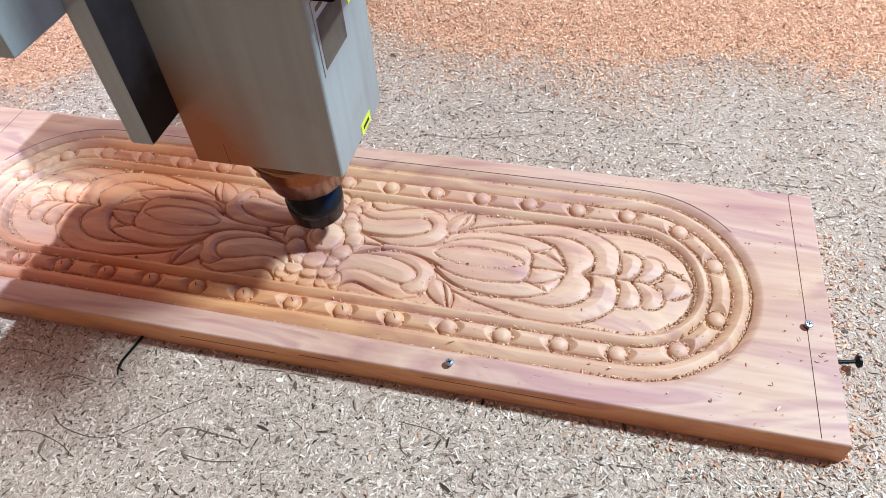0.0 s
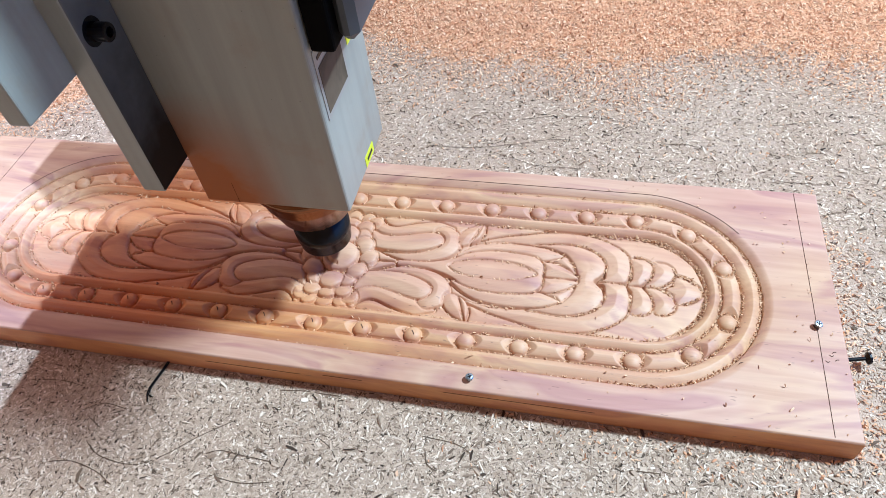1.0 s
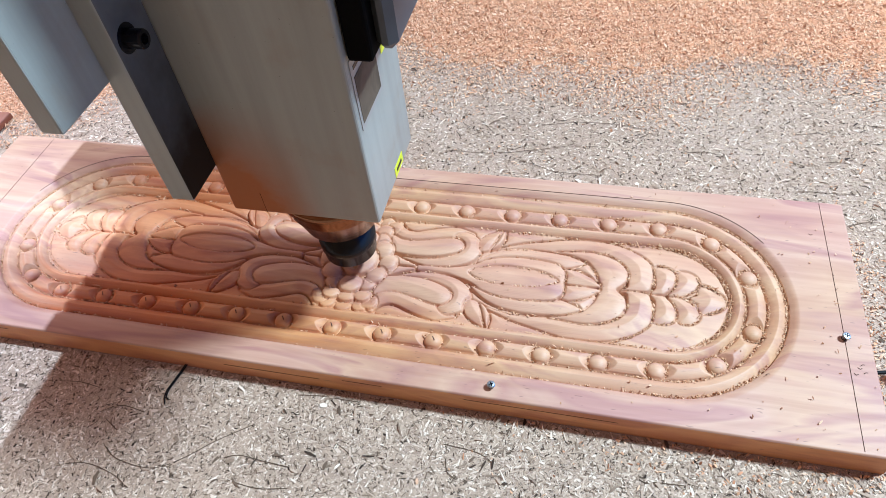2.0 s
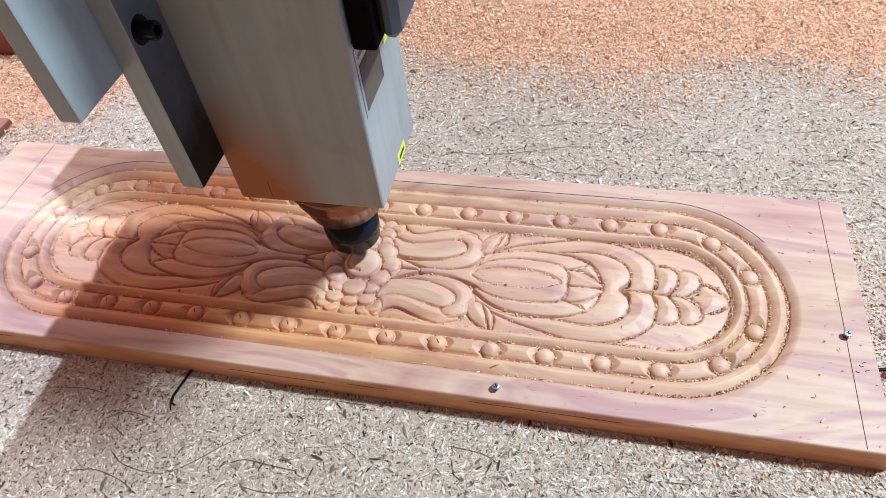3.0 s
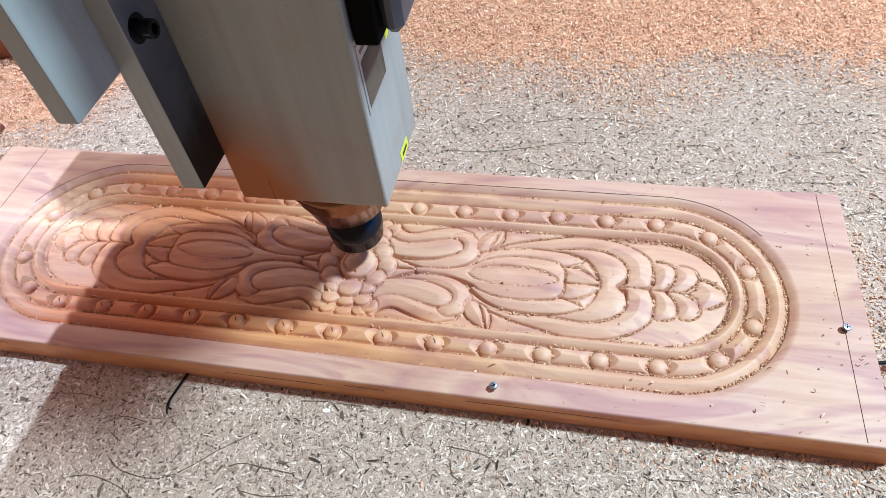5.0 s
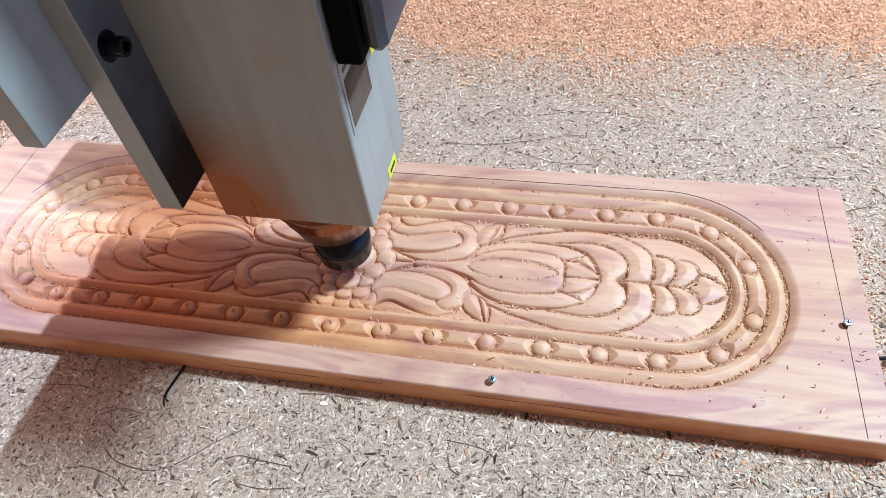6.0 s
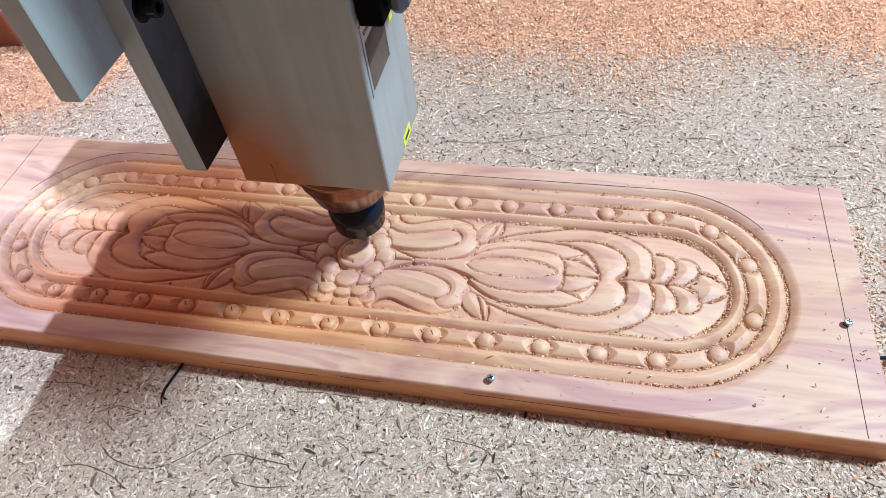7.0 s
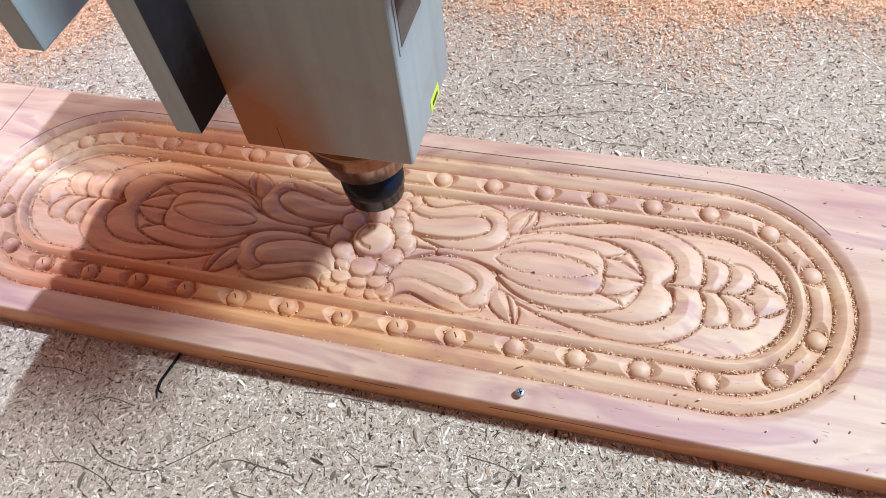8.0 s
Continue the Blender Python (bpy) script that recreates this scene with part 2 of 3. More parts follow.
def lathe(profile, n=48, m=Matrix()):
    """A solid of revolution round z from (radius, z) pairs."""
    bm = bmesh.new()
    rings = []
    for r, z in profile:
        rings.append([bm.verts.new((r * math.cos(a), r * math.sin(a), z)) for a in (2 * math.pi * k / n for k in range(n))] if r > 1e-6 else [bm.verts.new((0, 0, z))])
    for a, b in zip(rings, rings[1:]):
        for k in range(n):
            q = [a[k % len(a)], a[(k + 1) % len(a)], b[(k + 1) % len(b)], b[k % len(b)]]
            q = list(dict.fromkeys(q))
            if len(q) > 2:
                bm.faces.new(q)
    bmesh.ops.recalc_face_normals(bm, faces=bm.faces[:])
    bmesh.ops.transform(bm, matrix=m, verts=bm.verts[:])
    return bm


def ribbon(points, width, z, lift=0.0):
    """A thin raised strip along plan points."""
    bm = bmesh.new()
    pts = [Vector(p) for p in points]
    rows = []
    for i, p in enumerate(pts):
        d = (pts[min(i + 1, len(pts) - 1)] - pts[max(i - 1, 0)]).normalized()
        s = Vector((-d.y, d.x)) * width / 2
        rows.append([bm.verts.new((p.x + s.x * k, p.y + s.y * k, z + h)) for k, h in ((1, 0), (0, lift), (-1, 0))])
    for a, b in zip(rows, rows[1:]):
        for k in range(2):
            bm.faces.new((a[k], b[k], b[k + 1], a[k + 1]))
    return bm


def tube(points, radius, n=6):
    bm = bmesh.new()
    pts = [Vector(p) for p in points]
    rings = []
    for i, p in enumerate(pts):
        d = (pts[min(i + 1, len(pts) - 1)] - pts[max(i - 1, 0)]).normalized()
        q = d.to_track_quat("Z", "Y")
        rings.append([bm.verts.new(p + q @ Vector((radius * math.cos(2 * math.pi * k / n), radius * math.sin(2 * math.pi * k / n), 0))) for k in range(n)])
    for a, b in zip(rings, rings[1:]):
        for k in range(n):
            bm.faces.new((a[k], a[(k + 1) % n], b[(k + 1) % n], b[k]))
    bm.faces.new(rings[0][::-1])
    bm.faces.new(rings[-1])
    return bm


def spline(points, steps=6, closed=False):
    """Catmull-Rom through plan points."""
    p = np.array(points, float)
    n = len(p)
    out = []
    for i in range(n if closed else n - 1):
        a, b, c, d = (p[(i + k) % n] if closed else p[min(max(i + k, 0), n - 1)] for k in (-1, 0, 1, 2))
        for s in np.linspace(0, 1, steps, endpoint=False):
            out.append(0.5 * (2 * b + (c - a) * s + (2 * a - 5 * b + 4 * c - d) * s * s + (3 * b - a - 3 * c + d) * s ** 3))
    if not closed:
        out.append(p[-1])
    return np.array(out)


def mesh_from(name, verts, faces, material, shade=False):
    me = bpy.data.meshes.new(name)
    me.vertices.add(len(verts))
    me.vertices.foreach_set("co", np.ascontiguousarray(verts, dtype=np.float32).ravel())
    k = faces.shape[1]
    me.loops.add(faces.size)
    me.loops.foreach_set("vertex_index", faces.astype(np.int32).ravel())
    me.polygons.add(len(faces))
    me.polygons.foreach_set("loop_start", np.arange(0, faces.size, k, dtype=np.int32))
    me.update(calc_edges=True)
    if shade:
        smooth(me)
    me.materials.append(material)
    return new(name, me)


rng = np.random.default_rng(7)


def slivers(name, xy, z, length, width, tilt, material):
    """Loose slivers: one bent two-quad strip each, lying at random turns."""
    n = len(xy)
    a = rng.uniform(0, 2 * np.pi, n)
    d = np.stack([np.cos(a), np.sin(a)], 1)
    s = np.stack([-d[:, 1], d[:, 0]], 1)
    up = rng.normal(0, 1, n) * tilt
    roll = rng.normal(0, 1, n) * tilt
    bow = rng.uniform(0, 0.18, n) * length
    verts = np.zeros((n, 6, 3))
    for k, (e, w) in enumerate(((-1, -1), (0, -1), (1, -1), (1, 1), (0, 1), (-1, 1))):
        taper = 1.0 if e == 0 else 0.55
        verts[:, k, :2] = xy + d * (e * length / 2)[:, None] + s * (w * taper * width / 2)[:, None]
        verts[:, k, 2] = z + np.abs(up) * length / 2 + e * up * length / 2 + np.abs(roll) * width / 2 + w * roll * width / 2 + (bow if e == 0 else 0)
    base = (np.arange(n) * 6)[:, None, None]
    faces = (base + np.array([[0, 1, 4, 5], [1, 2, 3, 4]])[None]).reshape(-1, 4)
    return mesh_from(name, verts.reshape(-1, 3), faces, material)


def flat_flakes(name, xy, z, length, width, material):
    """Thin pressed flakes: one four-cornered chip each."""
    n = len(xy)
    a = rng.uniform(0, 2 * np.pi, n)
    d = np.stack([np.cos(a), np.sin(a)], 1)
    s = np.stack([-d[:, 1], d[:, 0]], 1)
    verts = np.zeros((n, 4, 3))
    for k, (e, w) in enumerate(((-1, -1), (1, -1), (1, 1), (-1, 1))):
        le = length * rng.uniform(0.7, 1.1, n) / 2
        wi = width * rng.uniform(0.35, 1.1, n) / 2
        verts[:, k, :2] = xy + d * (e * le)[:, None] + s * (w * wi)[:, None]
        verts[:, k, 2] = z + rng.uniform(0, 0.0004, n)
    faces = np.arange(n * 4).reshape(n, 4)
    return mesh_from(name, verts.reshape(-1, 3), faces, material)


# ---- the setting ----
T = 0.0225
spoil = part("spoilboard", box(-1.3, 1.3, -0.62, 1.0, -0.018, 0.0), BOARD)
tagged(spoil, "grey-tan particle board spoilboard strewn with wood flakes", "table", kind="structure")
bed = part("machine_bed", box(-1.28, 1.28, -0.6, 0.98, -0.1, -0.0185), CONCRETE)
tagged(bed, "plain grey bed under the spoilboard", "machine bed", kind="structure")
ground = part("floor", box(-40, 40, -40, 40, -0.9, -0.8), CONCRETE)
tagged(ground, "plain grey concrete workshop floor", "floor", kind="structure")
# unseen walls, added to hold back the sky and bounce warm light
wall_s = part("unseen_wall_south", box(-2.6, 3.0, -1.75, -1.6, -0.8, 2.4), TIMBER)
wall_w = part("unseen_wall_west", box(-2.75, -2.6, -1.75, 2.6, -0.8, 1.0), PLASTER)
wall_n = part("unseen_wall_north", box(-2.6, 3.0, 2.6, 2.75, -0.8, 0.4), PLASTER)
# unseen roof, added to keep direct sun off the panel's near end
roof = part("roof", box(-1.05, 3.2, -1.75, 1.3, 2.45, 2.52), TIMBER)
tagged(roof, "plain flat unseen roof, added to block sun and sky, open at the sides", "roof", kind="structure")
tagged(wall_s, "plain dark timber wall, unseen, added to warm the light from the front", "wall", kind="structure")
for o in (wall_w, wall_n):
    tagged(o, "plain warm plaster wall, unseen, sized to let in the sky", "wall", kind="structure")


# fixture added round the stand-in light, out of view
def floodlight():
    thing = new("floodlight")
    thing.matrix_world = look(FLOOD * 1.03, (0, 0, 0))
    part("housing", lathe([(0, 0.13), (0.045, 0.13), (0.095, 0.04), (0.108, 0.0), (0.1, 0.0), (0.094, 0.024), (0, 0.036)], 48), BLACK, thing)
    up = thing.matrix_world.inverted() @ Vector((FLOOD.x * 1.03, FLOOD.y * 1.03, 2.455))
    part("stem", tube([(0, 0, 0.1), up * 0.5 + Vector((0, 0, 0.05)), up], 0.02, 10), BLACK, thing)
    return tagged(thing, "round black stand-in floodlight, unseen, hanging from the added roof", "floodlight")


floodlight()


def cut_line(points):
    """A fine dark groove that an earlier job left in the spoilboard."""
    part("cut_line", ribbon(spline(points, 6), 0.00055, 0.0010, 0.0001), CUT, spoil, "thin dark curved router cut")


cut_line([(-0.163, -0.199), (-0.146, -0.196), (-0.124, -0.2), (-0.108, -0.207)])
cut_line([(-0.16, -0.158), (-0.146, -0.15), (-0.125, -0.152)])
cut_line([(-0.142, -0.181), (-0.127, -0.189), (-0.099, -0.191), (-0.08, -0.181), (-0.061, -0.164), (-0.038, -0.147)])
cut_line([(-0.05, -0.175), (-0.04, -0.171), (-0.022, -0.172), (-0.002, -0.173)])
cut_line([(-0.207, -0.139), (-0.189, -0.137), (-0.171, -0.139)])
cut_line([(-0.014, -0.119), (0.002, -0.117), (0.017, -0.117), (0.033, -0.117)])
cut_line([(-0.152, -0.162), (-0.138, -0.169)])
cut_line([(0.027, -0.151), (0.038, -0.157), (0.046, -0.167)])
cut_line([(-0.041, -0.189), (-0.018, -0.191), (0.003, -0.187)])
cut_line([(0.04, 0.161), (0.085, 0.162), (0.124, 0.171), (0.159, 0.181), (0.191, 0.182)])
cut_line([(0.098, 0.216), (0.105, 0.208), (0.127, 0.209), (0.156, 0.216), (0.182, 0.218), (0.204, 0.217), (0.229, 0.212)])
cut_line([(0.106, 0.157), (0.13, 0.149), (0.148, 0.143), (0.186, 0.143)])
cut_line([(0.064, 0.21), (0.082, 0.191)])
cut_line([(0.38, 0.184), (0.402, 0.185)])
cut_line([(0.351, 0.15), (0.366, 0.144), (0.402, 0.145)])
cut_line([(0.26, 0.182), (0.28, 0.186), (0.292, 0.183)])
cut_line([(0.362, 0.22), (0.386, 0.225)])
cut_line([(0.048, 0.203), (0.061, 0.195)])
cut_line([(0.39, 0.106), (0.408, 0.113), (0.419, 0.112)])
cut_line([(0.1, -0.138), (0.124, -0.14), (0.135, -0.145)])
cut_line([(0.104, -0.148), (0.107, -0.157), (0.114, -0.161)])
cut_line([(0.24, -0.14), (0.259, -0.139)])

# ---- the carved panel ----
U = 0.04                       # pitch of the carved beads
X0, X1, YH = -0.405, 0.380, 0.1096
END, G0, G1, GB, G2, G3 = 6.06, 2.19, 1.84, 1.675, 1.48, 1.225   # centre of the round ends and the radii of the mouldings
STEP = 0.0005


def dome(d, half):
    return np.sqrt(np.clip(1 - (d / half) ** 2, 0, 1))


def inside_and_distance(px, py, poly):
    inside = np.zeros(px.shape, bool)
    best = np.full(px.shape, 1e9)
    for (ax, ay), (bx, by) in zip(poly, np.roll(poly, -1, 0)):
        cross = (ay > py) != (by > py)
        with np.errstate(divide="ignore", invalid="ignore"):
            inside ^= cross & (px < (bx - ax) * (py - ay) / (by - ay) + ax)
        ex, ey = bx - ax, by - ay
        t = np.clip(((px - ax) * ex + (py - ay) * ey) / (ex * ex + ey * ey + 1e-12), 0, 1)
        best = np.minimum(best, (px - ax - t * ex) ** 2 + (py - ay - t * ey) ** 2)
    return inside, np.sqrt(best)


def blurred(z, k):
    """Mean over a (2k+1)-square window."""
    p = np.pad(z, k + 1, mode="edge").cumsum(0).cumsum(1)
    w = 2 * k + 1
    return (p[w:, w:] - p[:-w, w:] - p[w:, :-w] + p[:-w, :-w])[:z.shape[0], :z.shape[1]] / w ** 2


nx, ny = int((X1 - X0) / STEP), int(2 * YH / STEP)
gx, gy = np.meshgrid(np.linspace(X0, X1, nx), np.linspace(-YH, YH, ny), indexing="ij")
gu, gv = gx / U, gy / U
relief = np.zeros_like(gu)     # millimetres


def bar(r, inner, outer, edge, crown):
    """Cross-section of a half-round moulding between two radii."""
    s = np.clip((r - (inner + outer) / 2) / ((outer - inner) / 2), -1, 1)
    return edge + (crown - edge) * (0.6 * np.sqrt(1 - s ** 2) + 0.4 * (1 - np.abs(s)))


def mouldings():
    r = np.hypot(np.maximum(np.abs(gu) - END, 0), gv)
    z = np.where(r < 2.38, -2.6 * (1 - np.sin(np.clip((r - G0) / 0.17, 0, 1) * np.pi / 2)), 0.0)
    z = np.where(r < G0, bar(r, G1, G0, -5.2, -0.9), z)
    z = np.where(r < G1, -5.0, z)
    z = np.where(r < G2, bar(r, G3, G2, -5.4, -1.2), z)
    z = np.where(r < G3, -5.0 + 0.5 * (r / G3) ** 2, z)
    return r, z


radius, relief = mouldings()


def bead_places():
    out = [(k - 6.04, s * GB) for k in range(13) for s in (-1, 1)]
    for a in (-57, -22, 22, 57):
        c, s = math.cos(radians(a)), math.sin(radians(a))
        out += [(END + GB * c, GB * s), (-END - GB * c, GB * s)]
    return out


def bead_channel():
    """Half-round spools whose ends are cut back in a cone, with a round bead in every gap."""
    global relief
    band = (radius < G1 - 0.02) & (radius > G2 + 0.02)
    near = np.full(gu.shape, 9.0)
    for bu, bv in bead_places():
        sel = band & (np.abs(gu - bu) < 0.8) & (np.abs(gv - bv) < 0.8)
        near[sel] = np.minimum(near[sel], np.hypot(gu[sel] - bu, gv[sel] - bv))
    spool = bar(radius, G2 + 0.02, G1 - 0.02, -4.0, -1.1)
    cone = -4.8 + 3.7 * np.clip((near - 0.185) / 0.15, 0, None) ** 0.8
    relief = np.where(band, np.minimum(spool, np.where(near < 0.185, -4.8, cone)), relief)
    relief = np.where(near < 0.168, -4.6 + 3.5 * dome(near, 0.17), relief)


bead_channel()


def leaf(points, edge, crown, rim=0.16, lean=(0.0, 0.0), mirror=True, cut=1.8, hollow=0.0):
    """A carved leaf laid over those before it: rounded up from its edge, with a fine cut round it, in all four quarters."""
    global relief
    poly = spline(points, 5, True)
    (u0, v0), (u1, v1) = poly.min(0) - 0.09, poly.max(0) + 0.09
    au = np.abs(gu)
    av = -np.abs(gv) if mirror else gv
    sel = (au > u0) & (au < u1) & (av > v0) & (av < v1) & (radius < G3)
    pu, pv = au[sel], av[sel]
    ins, d = inside_and_distance(pu, pv, poly)
    k = np.clip(d / (1.5 * rim), 0, 1)              # a soft ridge along the middle of narrow leaves
    z = edge + (crown - edge) * (0.35 * np.sqrt(1 - (1 - k) ** 2) + 0.65 * k) - hollow * np.clip((d - rim * 0.5) / rim, 0, 1) ** 2
    mu, mv = poly.mean(0)
    z = z + lean[0] * (pu - mu) + lean[1] * (pv - mv)
    got = relief[sel] - np.where(ins, 0, cut * np.clip(1 - d / 0.055, 0, 1) ** 1.3)
    w = np.clip(np.where(ins, d, -d) / 0.024 + 0.5, 0, 1)
    relief[sel] = got + w * (z - got)


def both(points):
    """Close an outline over the long axis: the half below it and its mirror."""
    return list(points) + [(u, -v) for u, v in reversed(points) if abs(v) > 0.015]


# the end palmette: broad outer leaf, tip, two pairs of lobes, the horn and the cup, each over the one beyond it
leaf([(4.18, -1.19), (4.72, -1.26), (5.51, -1.26), (6.02, -1.22), (6.44, -1.1), (6.82, -0.87), (7.06, -0.6), (7.19, -0.26), (7.19, -0.03), (6.7, -0.03), (6.2, -0.03), (5.6, -0.4), (5.2, -0.9)], -4.9, -3.1, 0.26, (0, 1.2))
leaf(both([(6.54, 0.0), (6.68, -0.1), (6.7, -0.27), (6.80, -0.33), (7.02, -0.24), (7.21, 0.0)]), -4.4, -2.2, 0.17, (-1.0, 0), False)
leaf([(6.15, -0.02), (6.34, -0.01), (6.58, -0.14), (6.70, -0.33), (6.66, -0.51), (6.51, -0.61), (6.34, -0.59), (6.30, -0.39), (6.24, -0.18)], -4.2, -2.0, 0.14, (1.5, 0))
leaf([(5.82, -0.02), (5.98, -0.01), (6.09, -0.03), (6.24, -0.21), (6.29, -0.42), (6.23, -0.6), (6.03, -0.68), (5.88, -0.61), (5.93, -0.37), (5.91, -0.15)], -4.0, -1.7, 0.14, (1.5, 0))
leaf([(2.86, -0.83), (3.27, -0.98), (3.7, -1.09), (4.16, -1.21), (3.73, -1.24), (3.26, -1.24), (2.93, -1.21), (2.94, -1.01)], -4.9, -3.8, 0.12)
leaf([(5.25, -0.02), (5.4, -0.09), (5.38, -0.42), (5.2, -0.66), (4.74, -0.84), (4.05, -0.8), (3.3, -0.84), (2.74, -0.72), (3.26, -0.95), (3.7, -1.06), (4.18, -1.18), (4.63, -1.21), (5.07, -1.17), (5.41, -1.05), (5.69, -0.86), (5.84, -0.66), (5.87, -0.38), (5.85, -0.2), (5.75, -0.02)], -4.3, -1.7, 0.2, (0.5, 1.0))
leaf(both([(4.86, 0.0), (4.82, -0.23), (4.69, -0.45), (4.53, -0.62), (4.24, -0.74), (3.98, -0.8), (4.23, -0.83), (4.46, -0.86), (4.73, -0.86), (5.04, -0.78), (5.27, -0.63), (5.39, -0.43), (5.38, -0.23), (5.29, -0.1), (5.2, 0.0)]), -3.7, -1.1, 0.2, (0.8, 0), False, hollow=0.8)
# small leaves at the cup's foot, then the seed pod in three layers
leaf([(4.2, -0.42), (4.5, -0.33), (4.81, -0.14), (4.79, -0.31), (4.63, -0.55), (4.53, -0.6), (4.4, -0.48)], -4.4, -2.6, 0.1, (0, -1))
leaf([(4.18, -0.03), (4.22, -0.19), (4.16, -0.38), (4.46, -0.35), (4.78, -0.17), (4.85, -0.02)], -4.2, -2.1, 0.13)
leaf([(2.42, -0.30), (2.66, -0.54), (2.98, -0.70), (3.38, -0.77), (3.76, -0.78), (4.22, -0.73), (4.56, -0.58), (4.38, -0.46), (4.09, -0.38), (3.48, -0.42), (2.95, -0.42)], -4.0, -2.0, 0.15, (0, 1.5))
leaf(both([(1.23, 0.0), (1.27, -0.07), (1.5, -0.09), (1.86, -0.10), (2.29, -0.19), (2.68, -0.40), (3.04, -0.49), (3.43, -0.51), (3.98, -0.45), (4.18, -0.31), (4.22, -0.1), (4.2, 0.0)]), -3.2, -1.2, 0.2, (0.3, 0), False)
leaf(both([(2.34, 0.0), (2.54, -0.13), (2.9, -0.21), (3.2, -0.22), (3.58, -0.2), (3.86, -0.12), (4.08, 0.0)]), -2.2, -0.5, 0.17, (0.2, 0), False)
# web beside the flower, the waves, the ring of the scroll, its body and the curled leaf
leaf([(0.5, -0.02), (0.7, -0.02), (0.95, -0.02), (1.2, -0.02), (1.18, -0.07), (0.98, -0.15), (0.71, -0.27), (0.5, -0.3)], -3.6, -2.3, 0.12)
leaf([(0.68, -1.2), (0.8, -1.03), (1.01, -0.99), (1.37, -1.11), (1.78, -1.21), (1.44, -1.23), (1.03, -1.23)], -4.8, -3.2, 0.1, (0, 2))
leaf([(0.48, -1.14), (0.44, -0.95), (0.58, -0.77), (0.73, -0.68), (0.99, -0.64), (1.31, -0.71), (1.62, -0.81), (1.9, -0.88), (2.25, -1.04), (2.06, -1.15), (1.81, -1.2), (1.38, -1.09), (1.01, -0.96), (0.79, -1.0), (0.66, -1.13), (0.6, -1.21)], -4.2, -2.1, 0.13, (0, 2))
leaf([(1.3, -0.1), (1.54, -0.09), (1.88, -0.11), (2.19, -0.21), (2.39, -0.38), (2.46, -0.6), (2.42, -0.84), (2.26, -1.0), (2.03, -1.05), (1.86, -0.9), (1.98, -0.79), (2.0, -0.61), (1.88, -0.43), (1.55, -0.31), (1.17, -0.27), (0.85, -0.26)], -4.0, -1.5, 0.17, (0.8, 0))
leaf([(0.51, -0.8), (0.53, -0.53), (0.63, -0.34), (1.18, -0.27), (1.6, -0.32), (1.94, -0.45), (2.09, -0.61), (2.04, -0.77), (1.88, -0.86), (1.62, -0.82), (1.29, -0.73), (0.97, -0.67), (0.72, -0.7)], -3.3, -0.7, 0.2, (0.6, 1.5))
leaf([(2.45, -0.62), (2.37, -0.8), (2.44, -0.99), (2.61, -1.13), (2.83, -1.21), (2.84, -0.97), (2.73, -0.76), (2.6, -0.65)], -4.4, -2.2, 0.15)
leaf([(2.66, -0.68), (2.79, -0.77), (2.89, -0.96), (2.88, -1.21), (2.79, -1.04), (2.73, -0.85)], -3.4, -1.9, 0.07, (4, 0))


def flower():
    """Round scales overlapping outwards from a ball with a small hole."""
    global relief
    scales = [(0.02, 1.12, 0.16, -3.2), (0.34, 1.08, 0.16, -3.2), (0.52, 1.0, 0.15, -3.3), (0.02, 0.88, 0.18, -2.5), (0.33, 0.84, 0.18, -2.4),
              (0.34, 0.56, 0.19, -1.8), (0.02, 0.6, 0.23, -1.5), (0.62, 0.03, 0.2, -1.4), (0.46, 0.33, 0.21, -1.2)]
    for bu, bv, br, top in scales:
        for su in (-1, 1):
            for sv in (-1, 1):
                d = np.hypot(gu - su * bu, gv - sv * bv)
                out = ((gu - su * bu) * su * bu + (gv - sv * bv) * sv * bv) / math.hypot(bu, bv)
                z = -4.6 + (top + 4.6) * dome(d, br * 1.01) ** 0.7 + 1.6 * out / br * 0.5
                relief = np.where(d < br, np.maximum(z, relief - 0.3), np.where(d < br + 0.04, np.minimum(relief, np.maximum(relief - 0.7, -5.2)), relief))
    d = np.hypot(gu - 0.03, gv)
    relief = np.where(d < 0.38, -3.6 + 4.0 * dome(d, 0.385) ** 0.8, np.where(d < 0.42, relief - 0.8, relief))
    swirl = np.abs(np.hypot(gu - 0.02, gv - 0.02) - 0.27)
    relief = np.where((swirl < 0.055) & (gu < -0.02 - 0.3 * gv), relief - 1.7 * (1 - swirl / 0.055), relief)
    hole = np.hypot(gu + 0.06, gv - 0.19)
    relief = np.where(hole < 0.09, relief - 1.8 * dome(hole, 0.09), relief)


flower()
relief = 1.45 * np.where(radius < G3, 0.65 * relief + 0.35 * blurred(relief, 1), relief)
# tool steps, a rounded arris and slightly uneven edges
relief += np.where(radius < G0, 0.10 * np.sin(gv * 2 * np.pi / 0.021) * (0.5 + 0.5 * np.sin(gu * 3.1 + gv * 5)), 0)
rim = np.minimum(np.minimum(gx - X0, X1 - gx), np.minimum(gy + YH, YH - gy)) * 1000
relief -= np.where(rim < 1.4, 1.4 - np.sqrt(np.clip(1.4 ** 2 - (1.4 - rim) ** 2, 0, None)), 0)


